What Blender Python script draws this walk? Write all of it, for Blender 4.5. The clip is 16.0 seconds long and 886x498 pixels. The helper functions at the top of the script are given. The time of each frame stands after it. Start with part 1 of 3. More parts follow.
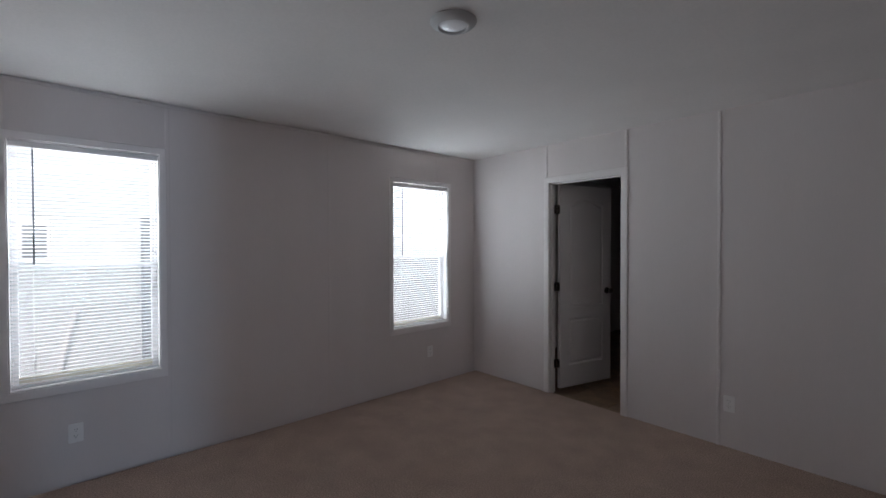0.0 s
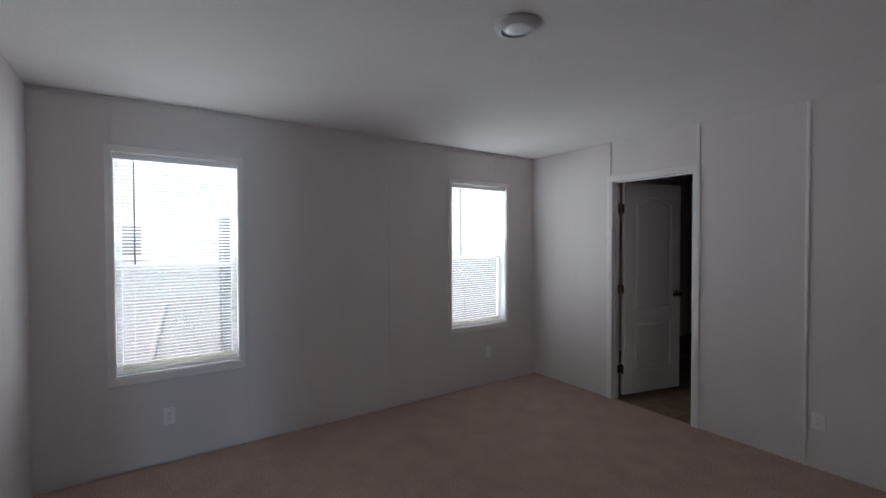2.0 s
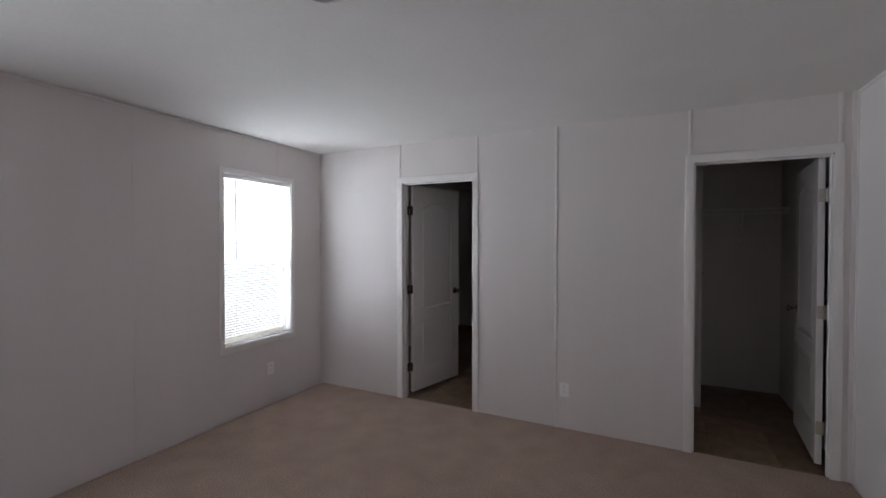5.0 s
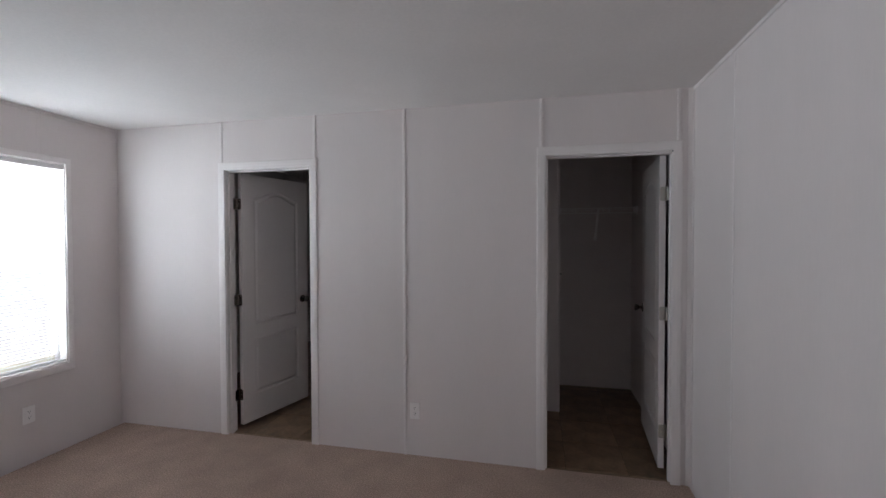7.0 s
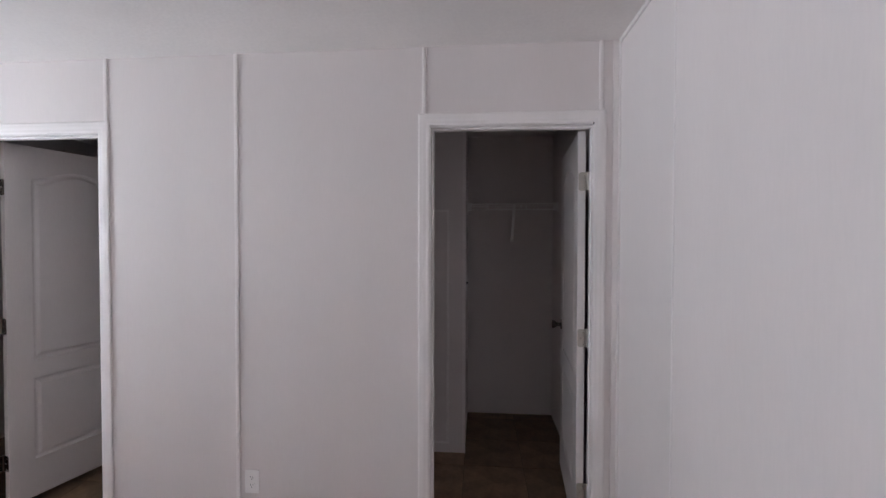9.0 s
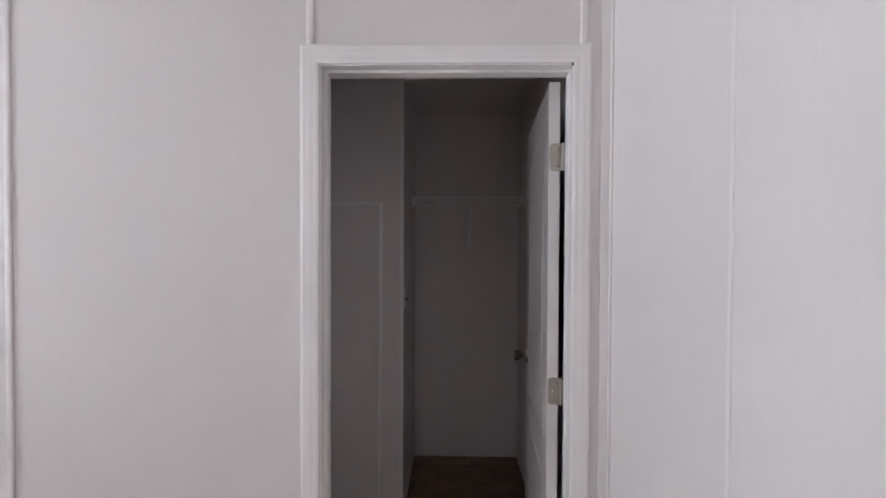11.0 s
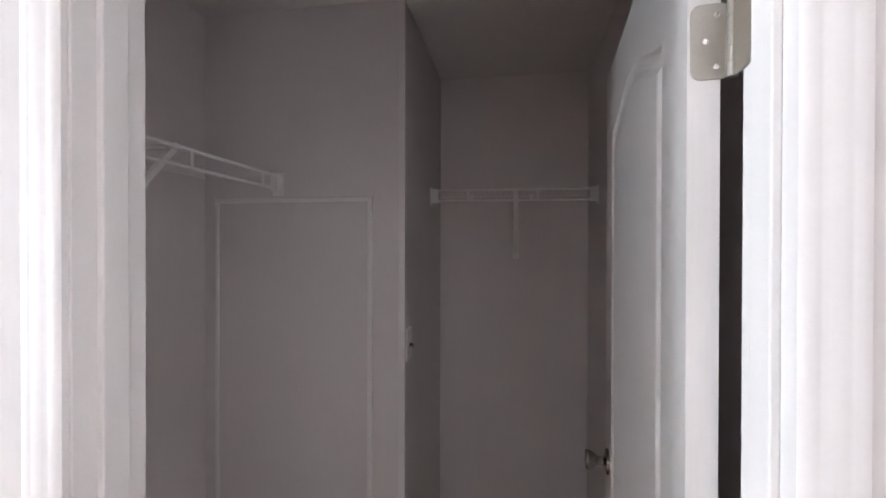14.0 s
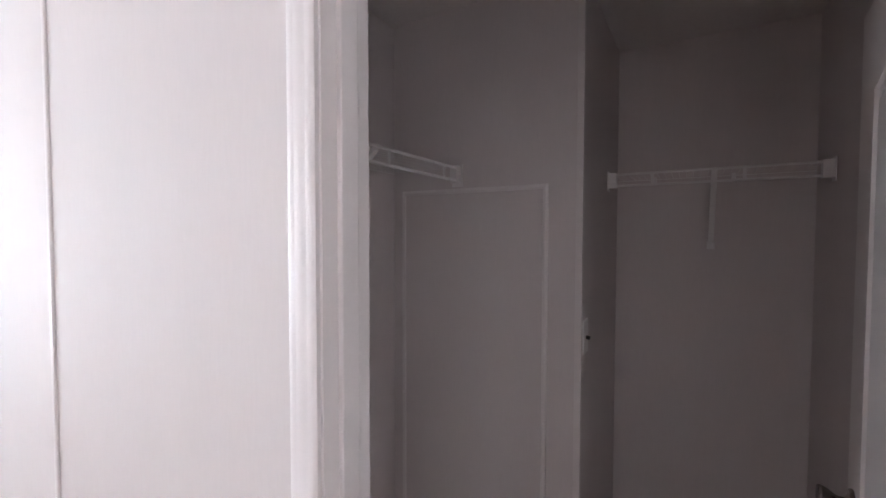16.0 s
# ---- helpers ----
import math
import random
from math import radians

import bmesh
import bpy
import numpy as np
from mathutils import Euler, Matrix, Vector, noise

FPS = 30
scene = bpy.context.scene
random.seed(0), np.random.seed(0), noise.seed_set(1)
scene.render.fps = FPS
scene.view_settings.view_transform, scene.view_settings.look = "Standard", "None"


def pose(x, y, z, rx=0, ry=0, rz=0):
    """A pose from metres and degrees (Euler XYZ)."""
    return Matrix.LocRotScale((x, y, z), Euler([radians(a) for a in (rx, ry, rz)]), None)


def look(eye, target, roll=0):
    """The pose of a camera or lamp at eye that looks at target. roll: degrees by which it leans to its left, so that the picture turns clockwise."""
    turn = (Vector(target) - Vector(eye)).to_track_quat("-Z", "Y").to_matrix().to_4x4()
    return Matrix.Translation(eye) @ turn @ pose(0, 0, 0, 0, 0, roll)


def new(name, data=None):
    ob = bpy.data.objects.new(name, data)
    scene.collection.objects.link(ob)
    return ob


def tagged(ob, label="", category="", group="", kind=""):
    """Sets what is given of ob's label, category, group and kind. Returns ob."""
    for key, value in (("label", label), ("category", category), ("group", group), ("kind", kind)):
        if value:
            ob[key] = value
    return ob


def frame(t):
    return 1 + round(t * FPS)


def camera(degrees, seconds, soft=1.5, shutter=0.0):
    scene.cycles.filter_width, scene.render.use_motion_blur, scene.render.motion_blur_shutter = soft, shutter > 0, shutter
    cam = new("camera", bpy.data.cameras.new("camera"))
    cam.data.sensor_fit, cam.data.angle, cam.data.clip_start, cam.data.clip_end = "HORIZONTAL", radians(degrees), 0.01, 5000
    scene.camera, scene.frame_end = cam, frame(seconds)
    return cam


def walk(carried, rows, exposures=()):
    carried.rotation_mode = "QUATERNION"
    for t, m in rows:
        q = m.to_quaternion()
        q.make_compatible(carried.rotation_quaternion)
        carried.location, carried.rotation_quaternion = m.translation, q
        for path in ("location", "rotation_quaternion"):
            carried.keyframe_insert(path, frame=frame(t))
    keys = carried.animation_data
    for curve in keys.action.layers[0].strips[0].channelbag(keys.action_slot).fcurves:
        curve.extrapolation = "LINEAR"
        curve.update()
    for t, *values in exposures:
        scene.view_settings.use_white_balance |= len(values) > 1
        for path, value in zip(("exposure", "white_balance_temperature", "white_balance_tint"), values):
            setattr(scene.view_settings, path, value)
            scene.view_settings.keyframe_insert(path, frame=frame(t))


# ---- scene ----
cam = camera(92.0, 16.0, soft=1.5)
PATH = [
    (0, (3.457, -3.55, 1.465), (1.964, -2.221, 1.439), -0.1),
    (0.5, (3.456, -3.562, 1.472), (1.914, -2.289, 1.441), -0.2),
    (1, (3.454, -3.571, 1.48), (1.869, -2.352, 1.447), -0.1),
    (1.5, (3.452, -3.584, 1.485), (1.832, -2.413, 1.45), -0.1),
    (2, (3.45, -3.588, 1.497), (1.799, -2.46, 1.459), -0.1),
    (2.5, (3.433, -3.584, 1.498), (1.767, -2.478, 1.461), -0.1),
    (3, (3.397, -3.576, 1.503), (1.734, -2.466, 1.466), -0.2),
    (3.5, (3.331, -3.578, 1.521), (1.733, -2.376, 1.482), -0.1),
    (4, (3.253, -3.556, 1.516), (1.829, -2.152, 1.475), -0.1),
    (4.5, (3.21, -3.531, 1.485), (2.035, -1.912, 1.454), -0.1),
    (5, (3.189, -3.484, 1.495), (2.299, -1.693, 1.462), 0.0),
    (7.5, (3.462, -2.644, 1.507), (3.081, -0.681, 1.47), 0.0),
    (8, (3.522, -2.432, 1.498), (3.232, -0.454, 1.464), 0.2),
    (8.5, (3.594, -2.218, 1.509), (3.376, -0.23, 1.469), 0.0),
    (9, (3.662, -2.016, 1.508), (3.493, -0.023, 1.471), 0.1),
    (11.5, (3.845, -1.081, 1.526), (3.81, 0.919, 1.499), 0.2),
    (12, (3.855, -0.879, 1.537), (3.816, 1.120, 1.517), 0.0),
    (12.5, (3.870, -0.730, 1.555), (3.843, 1.270, 1.527), 0.0),
    (13, (3.898, -0.600, 1.555), (3.875, 1.399, 1.541), 0.0),
    (13.5, (3.917, -0.472, 1.562), (3.819, 1.526, 1.552), 0.0),
    (14, (3.941, -0.419, 1.560), (3.611, 1.554, 1.548), 0.1),
    (14.5, (3.962, -0.418, 1.563), (3.384, 1.497, 1.534), 0.3),
    (15, (3.951, -0.436, 1.559), (3.197, 1.417, 1.525), 0.4),
    (15.5, (3.932, -0.436, 1.577), (3.026, 1.345, 1.501), 0.1),
    (16, (3.887, -0.434, 1.562), (2.873, 1.288, 1.492), 0.1),
]
EXPOSURE = [(0.0, 0.0, 6450, 10), (3.5, 0.0, 6450, 10), (4.5, 0.2, 6450, 9), (5.0, 0.64, 6500, 10), (7.5, 1.02, 6500, 11), (8.0, 1.42, 6500, 13), (8.5, 1.55, 6500, 13), (9.0, 1.54, 6500, 14), (11.5, 2.06, 6500, 11), (12.0, 2.1, 6500, 11), (12.5, 2.36, 6500, 11), (13.0, 2.5, 6480, 11), (13.5, 2.78, 6480, 9), (14.0, 3.0, 6480, 9), (15.5, 2.86, 6500, 12), (16.0, 2.58, 6550, 14)]
walk(cam, [(t, look(eye, target, roll)) for t, eye, target, roll in PATH], EXPOSURE)

# ---- plan, in metres: window wall at x = 0, door wall at y = 0 ----
EAST, SOUTH, HIGH = 4.295, -4.185, 2.42
WIN = [(-3.826, -3.013), (-1.171, -0.363)]      # outer edges of the window trim, along y
SILL, HEAD = 0.560, 2.115
DOORS = [(0.970, 1.804), (3.373, 4.236)]        # outer edges of the door casing, along x
DOOR_TOP = 2.107
CASING = 0.056
PARTITION = 0.10
CHASE_X, CHASE_Y, CLOSET_X, CLOSET_Y = 3.563, 1.025, 2.79, 1.764
BATH_Y = 3.60
VINYL = -0.010
ENTRY = (-3.54, -3.00)                          # unseen doorway to the passage, assumed for the bluish light, along y
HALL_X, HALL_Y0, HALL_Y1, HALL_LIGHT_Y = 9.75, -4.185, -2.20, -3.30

# ---- light ----
world = bpy.data.worlds.new("world")
scene.world = world
world.use_nodes = True
wn = world.node_tree.nodes
sky = wn.new("ShaderNodeTexSky")
sky.sky_type = "NISHITA"
sky.sun_disc = False
sky.sun_elevation = radians(50)
sky.sun_rotation = radians(100)
wn["Background"].inputs[1].default_value = 0.15
world.node_tree.links.new(sky.outputs[0], wn["Background"].inputs[0])
sun = new("sun", bpy.data.lights.new("sun", "SUN"))
sun.data.energy = 3.8
sun.data.angle = radians(0.5)
sun.data.color = (1.0, 0.95, 0.88)
sun.matrix_world = look((6.0, -1.05, 7.26), (0, 0, 0))


def daylight(x, y, z, wide, tall, power, colour, toward):
    """An area lamp standing in for daylight, in an opening or close to it."""
    glow = new("daylight_stand_in", bpy.data.lights.new("daylight_stand_in", "AREA"))
    glow.data.shape = "RECTANGLE"
    glow.data.size, glow.data.size_y = wide, tall
    glow.data.energy = power
    glow.data.color = colour
    glow.matrix_world = look((x, y, z), (x + toward[0], y, z + toward[1]))


# each window: watts of the lamps added for the sky and the sunlit house, for the sunlit ground, and for what the upper
# slats throw at the ceiling
SKY_BLUE = (0.765, 0.905, 1.0)
for (y0, y1), outside, ground_bounce, thrown in zip(WIN, (16.5, 18.5), (3.0, 3.0), (1.2, 1.9)):
    daylight(-0.16, (y0 + y1) / 2, (SILL + HEAD) / 2, 0.70, 1.42, outside, SKY_BLUE, (1, 0))
    # lamp set outside, added to brighten the slats from below
    daylight(-0.45, (y0 + y1) / 2, 0.95, 0.70, 0.90, ground_bounce, SKY_BLUE, (0.77, 0.64))
    # two thin lamp strips before the upper slats, added to brighten the ceiling
    for z in (1.52, 1.90):
        daylight(-0.0045, (y0 + y1) / 2, z, 0.60, 0.012, thrown / 2, SKY_BLUE, (0.5, 0.87))
# lamp in the unseen passage's far opening, added for bluish light on wall_west
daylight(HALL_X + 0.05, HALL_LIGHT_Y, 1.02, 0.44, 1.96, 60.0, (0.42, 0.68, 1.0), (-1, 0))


# ---- materials ----
def material(name, base, rough=0.6, metal=0.0, grain=0.04, grain_scale=180.0, stain=0.06, stain_scale=2.2, bump=0.05, bump_scale=260.0,
             stretch=(1, 1, 1), distance=0.002, spec=0.5):
    """A painted or moulded surface: base colour with stains and grain, uneven gloss and fine relief."""
    m = bpy.data.materials.new(name)
    m.use_nodes = True
    nodes, links = m.node_tree.nodes, m.node_tree.links
    b = nodes["Principled BSDF"]
    where = nodes.new("ShaderNodeTexCoord")
    mapped = nodes.new("ShaderNodeMapping")
    mapped.inputs["Scale"].default_value = stretch
    links.new(where.outputs["Object"], mapped.inputs[0])

    def waves(scale, detail=3.0):
        n = nodes.new("ShaderNodeTexNoise")
        n.inputs["Scale"].default_value = scale
        n.inputs["Detail"].default_value = detail
        links.new(mapped.outputs[0], n.inputs["Vector"])
        return n

    def spread(n, amount):
        r = nodes.new("ShaderNodeMapRange")
        r.inputs[1].default_value, r.inputs[2].default_value = 0.3, 0.7
        r.inputs[3].default_value, r.inputs[4].default_value = 1 - amount, 1 + amount
        links.new(n.outputs["Fac"], r.inputs[0])
        return r

    coarse, fine = waves(stain_scale, 4.0), waves(grain_scale)
    both = nodes.new("ShaderNodeMath")
    both.operation = "MULTIPLY"
    links.new(spread(coarse, stain).outputs[0], both.inputs[0])
    links.new(spread(fine, grain).outputs[0], both.inputs[1])
    tint = nodes.new("ShaderNodeVectorMath")
    tint.operation = "SCALE"
    tint.inputs[0].default_value = base
    links.new(both.outputs[0], tint.inputs["Scale"])
    links.new(tint.outputs[0], b.inputs["Base Color"])
    gloss = nodes.new("ShaderNodeMath")
    gloss.operation = "MULTIPLY"
    gloss.inputs[1].default_value = rough
    gloss.use_clamp = True
    links.new(spread(coarse, 0.12).outputs[0], gloss.inputs[0])
    links.new(gloss.outputs[0], b.inputs["Roughness"])
    b.inputs["Metallic"].default_value = metal
    b.inputs["Specular IOR Level"].default_value = spec
    if bump:
        relief = nodes.new("ShaderNodeBump")
        relief.inputs["Strength"].default_value = bump
        relief.inputs["Distance"].default_value = distance
        links.new(waves(bump_scale).outputs["Fac"], relief.inputs["Height"])
        links.new(relief.outputs[0], b.inputs["Normal"])
    return m


WALL = material("wall_vinyl", (0.788, 0.716, 0.700), 0.78, spec=0.18, grain=0.011, grain_scale=150, stain=0.03, bump=0.035, bump_scale=140, stretch=(1, 1, 0.10))
CEIL = material("ceiling_texture", (0.80, 0.745, 0.724), 0.9, grain=0.02, grain_scale=60, stain=0.03, bump=0.28, bump_scale=60, distance=0.005)
PAINT = material("white_trim", (0.890, 0.828, 0.812), 0.50, spec=0.3, grain=0.01, stain=0.02, bump=0.03, bump_scale=90)
DOOR = material("door_paint", (0.835, 0.772, 0.752), 0.42, grain=0.015, stain=0.025, bump=0.10, bump_scale=60, stretch=(1, 1, 0.15))
BATTEN = material("batten_vinyl", (0.83, 0.762, 0.745), 0.55, grain=0.01, stain=0.02, bump=0.05)
CARPET = material("carpet_pile", (0.545, 0.400, 0.330), 1.0, grain=0.28, grain_scale=120, stain=0.09, stain_scale=5.0, bump=1.0, bump_scale=210, distance=0.010, spec=0.05)
NICKEL = material("satin_nickel", (0.50, 0.465, 0.42), 0.34, metal=1.0, grain=0.03, stain=0.05, bump=0.03)
DARK_NICKEL = material("aged_nickel", (0.27, 0.24, 0.22), 0.24, metal=1.0, grain=0.05, stain=0.08, bump=0.03)
SCREW = material("bright_screw", (0.82, 0.80, 0.76), 0.16, metal=1.0, grain=0.02, stain=0.02, bump=0)
RING = material("off_white_metal", (0.60, 0.585, 0.585), 0.45, grain=0.01, stain=0.02, bump=0)
WIRE = material("white_coated_wire", (0.93, 0.885, 0.868), 0.36, grain=0.01, stain=0.02, bump=0)
PLASTIC = material("white_plastic", (0.92, 0.875, 0.86), 0.35, grain=0.01, stain=0.02, bump=0)
DARK = material("dark_plastic", (0.03, 0.026, 0.024), 0.5, grain=0.05, stain=0.05, bump=0)
WAND = material("clear_grey_plastic", (0.22, 0.22, 0.24), 0.2, grain=0.02, stain=0.03, bump=0)
CREAM = material("cream_rail", (0.64, 0.56, 0.43), 0.5, grain=0.02, stain=0.04, bump=0.02)
LENS = material("frosted_lens", (0.84, 0.83, 0.86), 0.22, grain=0.01, stain=0.02, bump=0)
UNDER = material("subfloor", (0.16, 0.12, 0.08), 0.9, grain=0.1, grain_scale=60, stain=0.1)
SIDING = material("siding_paint", (0.82, 0.81, 0.79), 0.6, grain=0.03, stain=0.05, bump=0.06)
ROOFING = material("shingle_grey", (0.14, 0.135, 0.13), 0.95, grain=0.2, grain_scale=40, stain=0.1, bump=0.4)
DIRT = material("pale_gravel", (0.42, 0.40, 0.37), 1.0, grain=0.12, grain_scale=25, stain=0.18, stain_scale=0.6, bump=0.5, bump_scale=40, distance=0.02)
METAL_BOX = material("weathered_dark_metal", (0.30, 0.30, 0.305), 0.6, grain=0.06, stain=0.12, bump=0.05)


def vinyl_tile():
    """Brown stone-look vinyl, each tile a little different."""
    m = material("vinyl_tile", (0.262, 0.168, 0.104), 0.45, grain=0.14, grain_scale=34, stain=0.38, stain_scale=7.0, bump=0.06, bump_scale=50)
    nodes, links = m.node_tree.nodes, m.node_tree.links
    b = nodes["Principled BSDF"]
    link = b.inputs["Base Color"].links[0]
    info = nodes.new("ShaderNodeObjectInfo")
    lift = nodes.new("ShaderNodeMapRange")
    lift.inputs[3].default_value, lift.inputs[4].default_value = 0.82, 1.18
    links.new(info.outputs["Random"], lift.inputs[0])
    scale = nodes.new("ShaderNodeVectorMath")
    scale.operation = "SCALE"
    links.new(link.from_socket, scale.inputs[0])
    links.new(lift.outputs[0], scale.inputs["Scale"])
    links.new(scale.outputs[0], b.inputs["Base Color"])
    return m


TILE = vinyl_tile()


def see_through(name, colour, clear, rough=0.02):
    """Thin sheet: clear is the share of light that passes straight on."""
    m = bpy.data.materials.new(name)
    m.use_nodes = True
    nodes, links = m.node_tree.nodes, m.node_tree.links
    b = nodes["Principled BSDF"]
    b.inputs["Base Color"].default_value = (*colour, 1)
    b.inputs["Roughness"].default_value = rough
    passing = nodes.new("ShaderNodeBsdfTransparent")
    mix = nodes.new("ShaderNodeMixShader")
    mix.inputs[0].default_value = clear
    links.new(b.outputs[0], mix.inputs[1])
    links.new(passing.outputs[0], mix.inputs[2])
    links.new(mix.outputs[0], nodes["Material Output"].inputs[0])
    return m


GLASS = see_through("window_glass", (0.05, 0.06, 0.06), 0.93)
SCREEN = see_through("insect_mesh", (0.40, 0.39, 0.42), 0.76, 0.7)


def slat_material():
    """White enamelled slat that lets a little light through."""
    m = material("blind_slat", (0.84, 0.83, 0.84), 0.4, grain=0.01, stain=0.02, bump=0)
    nodes, links = m.node_tree.nodes, m.node_tree.links
    thin = nodes.new("ShaderNodeBsdfTranslucent")
    thin.inputs[0].default_value = (0.84, 0.83, 0.83, 1)
    mix = nodes.new("ShaderNodeMixShader")
    mix.inputs[0].default_value = 0.36
    links.new(nodes["Principled BSDF"].outputs[0], mix.inputs[1])
    links.new(thin.outputs[0], mix.inputs[2])
    links.new(mix.outputs[0], nodes["Material Output"].inputs[0])
    return m


SLAT = slat_material()


# ---- mesh helpers ----
def finish(name, bm, mat, smooth=False):
    me = bpy.data.meshes.new(name)
    bmesh.ops.recalc_face_normals(bm, faces=bm.faces)
    bm.to_mesh(me)
    bm.free()
    me.materials.append(mat)
    if smooth:
        for p in me.polygons:
            p.use_smooth = True
        me.set_sharp_from_angle(angle=radians(38))
    return me


def part(name, bm, mat, parent=None, label="", smooth=False, m=None):
    """One mesh object under a thing or a part."""
    me = bm if isinstance(bm, bpy.types.Mesh) else finish(name, bm, mat, smooth)
    ob = new(name, me)
    ob.parent = parent
    if m is not None:
        ob.matrix_basis = m
    if label:
        tagged(ob, label)
    return ob


def thing(name, label, category, m=None, group="", kind=""):
    ob = new(name)
    ob.empty_display_size = 0.1
    if m is not None:
        ob.matrix_basis = m
    return tagged(ob, label, category, group, kind)


def box(x0, x1, y0, y1, z0, z1, bevel=0.0, bm=None):
    mine = bmesh.new()
    bmesh.ops.create_cube(mine, size=1.0, matrix=Matrix.LocRotScale(((x0 + x1) / 2, (y0 + y1) / 2, (z0 + z1) / 2), None, (x1 - x0, y1 - y0, z1 - z0)))
    if bevel:
        bmesh.ops.bevel(mine, geom=list(mine.edges), offset=bevel, segments=2, profile=0.5, affect="EDGES")
    if bm is None:
        return mine
    me = bpy.data.meshes.new("joined")
    mine.to_mesh(me)
    mine.free()
    bm.from_mesh(me)
    bpy.data.meshes.remove(me)
    return bm


def rod(a, b, r, sides=8, bm=None):
    """A round bar from a to b."""
    bm = bm or bmesh.new()
    a, b = Vector(a), Vector(b)
    turn = (b - a).to_track_quat("Z", "Y").to_matrix().to_4x4()
    bmesh.ops.create_cone(bm, cap_ends=True, segments=sides, radius1=r, radius2=r, depth=(b - a).length, matrix=Matrix.Translation((a + b) / 2) @ turn)
    return bm


def lathe(profile, sides=32):
    """A turned body round z from (radius, height) pairs."""
    bm = bmesh.new()
    rings = []
    for r, z in profile:
        rings.append([bm.verts.new((r * math.cos(2 * math.pi * k / sides), r * math.sin(2 * math.pi * k / sides), z)) for k in range(sides)])
    for low, high in zip(rings, rings[1:]):
        for k in range(sides):
            bm.faces.new((low[k], low[(k + 1) % sides], high[(k + 1) % sides], high[k]))
    bm.faces.new(rings[0][::-1])
    bm.faces.new(rings[-1])
    return bm


def plate(w, h, t, radius, steps=5):
    """A plate with rounded corners in the xz plane, from y = 0 to y = -t, its front edge softened."""
    bm = bmesh.new()
    soft = min(0.0012, t * 0.5)

    def ring(inset, y):
        out = []
        for cx, cz, start in ((1, 1, 0), (-1, 1, 90), (-1, -1, 180), (1, -1, 270)):
            for k in range(steps + 1):
                a = radians(start + 90 * k / steps)
                rr = max(radius - inset, 0.0004)
                out.append(bm.verts.new((cx * (w / 2 - radius) + rr * math.cos(a), y, cz * (h / 2 - radius) + rr * math.sin(a))))
        return out

    rings = [ring(0, 0), ring(0, -(t - soft)), ring(soft, -t)]
    for low, high in zip(rings, rings[1:]):
        n = len(low)
        for k in range(n):
            bm.faces.new((low[k], low[(k + 1) % n], high[(k + 1) % n], high[k]))
    bm.faces.new(rings[0])
    bm.faces.new(rings[-1][::-1])
    return bm


def pierced(along, u0, u1, z0, z1, w0, w1, holes):
    """A wall along "x" or "y" from u0 to u1, with its thickness from w0 to w1 and rectangular holes (u, u, z, z)."""
    us = sorted({u0, u1, *(h[0] for h in holes), *(h[1] for h in holes)})
    zs = sorted({z0, z1, *(h[2] for h in holes), *(h[3] for h in holes)})
    us, zs = [u for u in us if u0 <= u <= u1], [z for z in zs if z0 <= z <= z1]
    bm, made = bmesh.new(), {}

    def at(u, w, z):
        p = (u, w, z) if along == "x" else (w, u, z)
        if p not in made:
            made[p] = bm.verts.new(p)
        return made[p]

    def solid(i, j):
        if not (0 <= i < len(us) - 1 and 0 <= j < len(zs) - 1):
            return False
        u, z = (us[i] + us[i + 1]) / 2, (zs[j] + zs[j + 1]) / 2
        return not any(h[0] < u < h[1] and h[2] < z < h[3] for h in holes)

    for i in range(len(us) - 1):
        for j in range(len(zs) - 1):
            if not solid(i, j):
                continue
            a, b, c, d = us[i], us[i + 1], zs[j], zs[j + 1]
            for w in (w0, w1):
                bm.faces.new((at(a, w, c), at(b, w, c), at(b, w, d), at(a, w, d)))
            for there, (p, q) in (((i - 1, j), ((a, c), (a, d))), ((i + 1, j), ((b, c), (b, d))), ((i, j - 1), ((a, c), (b, c))), ((i, j + 1), ((a, d), (b, d)))):
                if not solid(*there):
                    bm.faces.new((at(p[0], w0, p[1]), at(q[0], w0, q[1]), at(q[0], w1, q[1]), at(p[0], w1, p[1])))
    return bm


def half_round(along, start, end, across, proud_from, sign, width=0.022, high=0.006):
    """A slim batten with a rounded face. along "z": upright on a wall; across: its place on the wall as (axis, value)."""
    bm = bmesh.new()
    shape = [(-0.5, 0), (-0.5, 0.45), (-0.40, 0.85), (-0.2, 1.0), (0.2, 1.0), (0.40, 0.85), (0.5, 0.45), (0.5, 0)]
    rings = []
    for s in (start, end):
        ring = []
        for u, h in shape:
            a, o = across[1] + u * width, proud_from + sign * h * high
            if along == "z":
                p = (a, o, s) if across[0] == "x" else (o, a, s)
            elif along == "x":
                p = (s, o, a)
            else:
                p = (o, s, a)
            ring.append(bm.verts.new(p))
        rings.append(ring)
    n = len(shape)
    for k in range(n):
        bm.faces.new((rings[0][k], rings[0][(k + 1) % n], rings[1][(k + 1) % n], rings[1][k]))
    bm.faces.new(rings[0][::-1])
    bm.faces.new(rings[1])
    return bm


# ---- walls ----
def setting(name, bm, mat, label, category):
    return tagged(part(name, bm, mat), label, category, kind="structure")


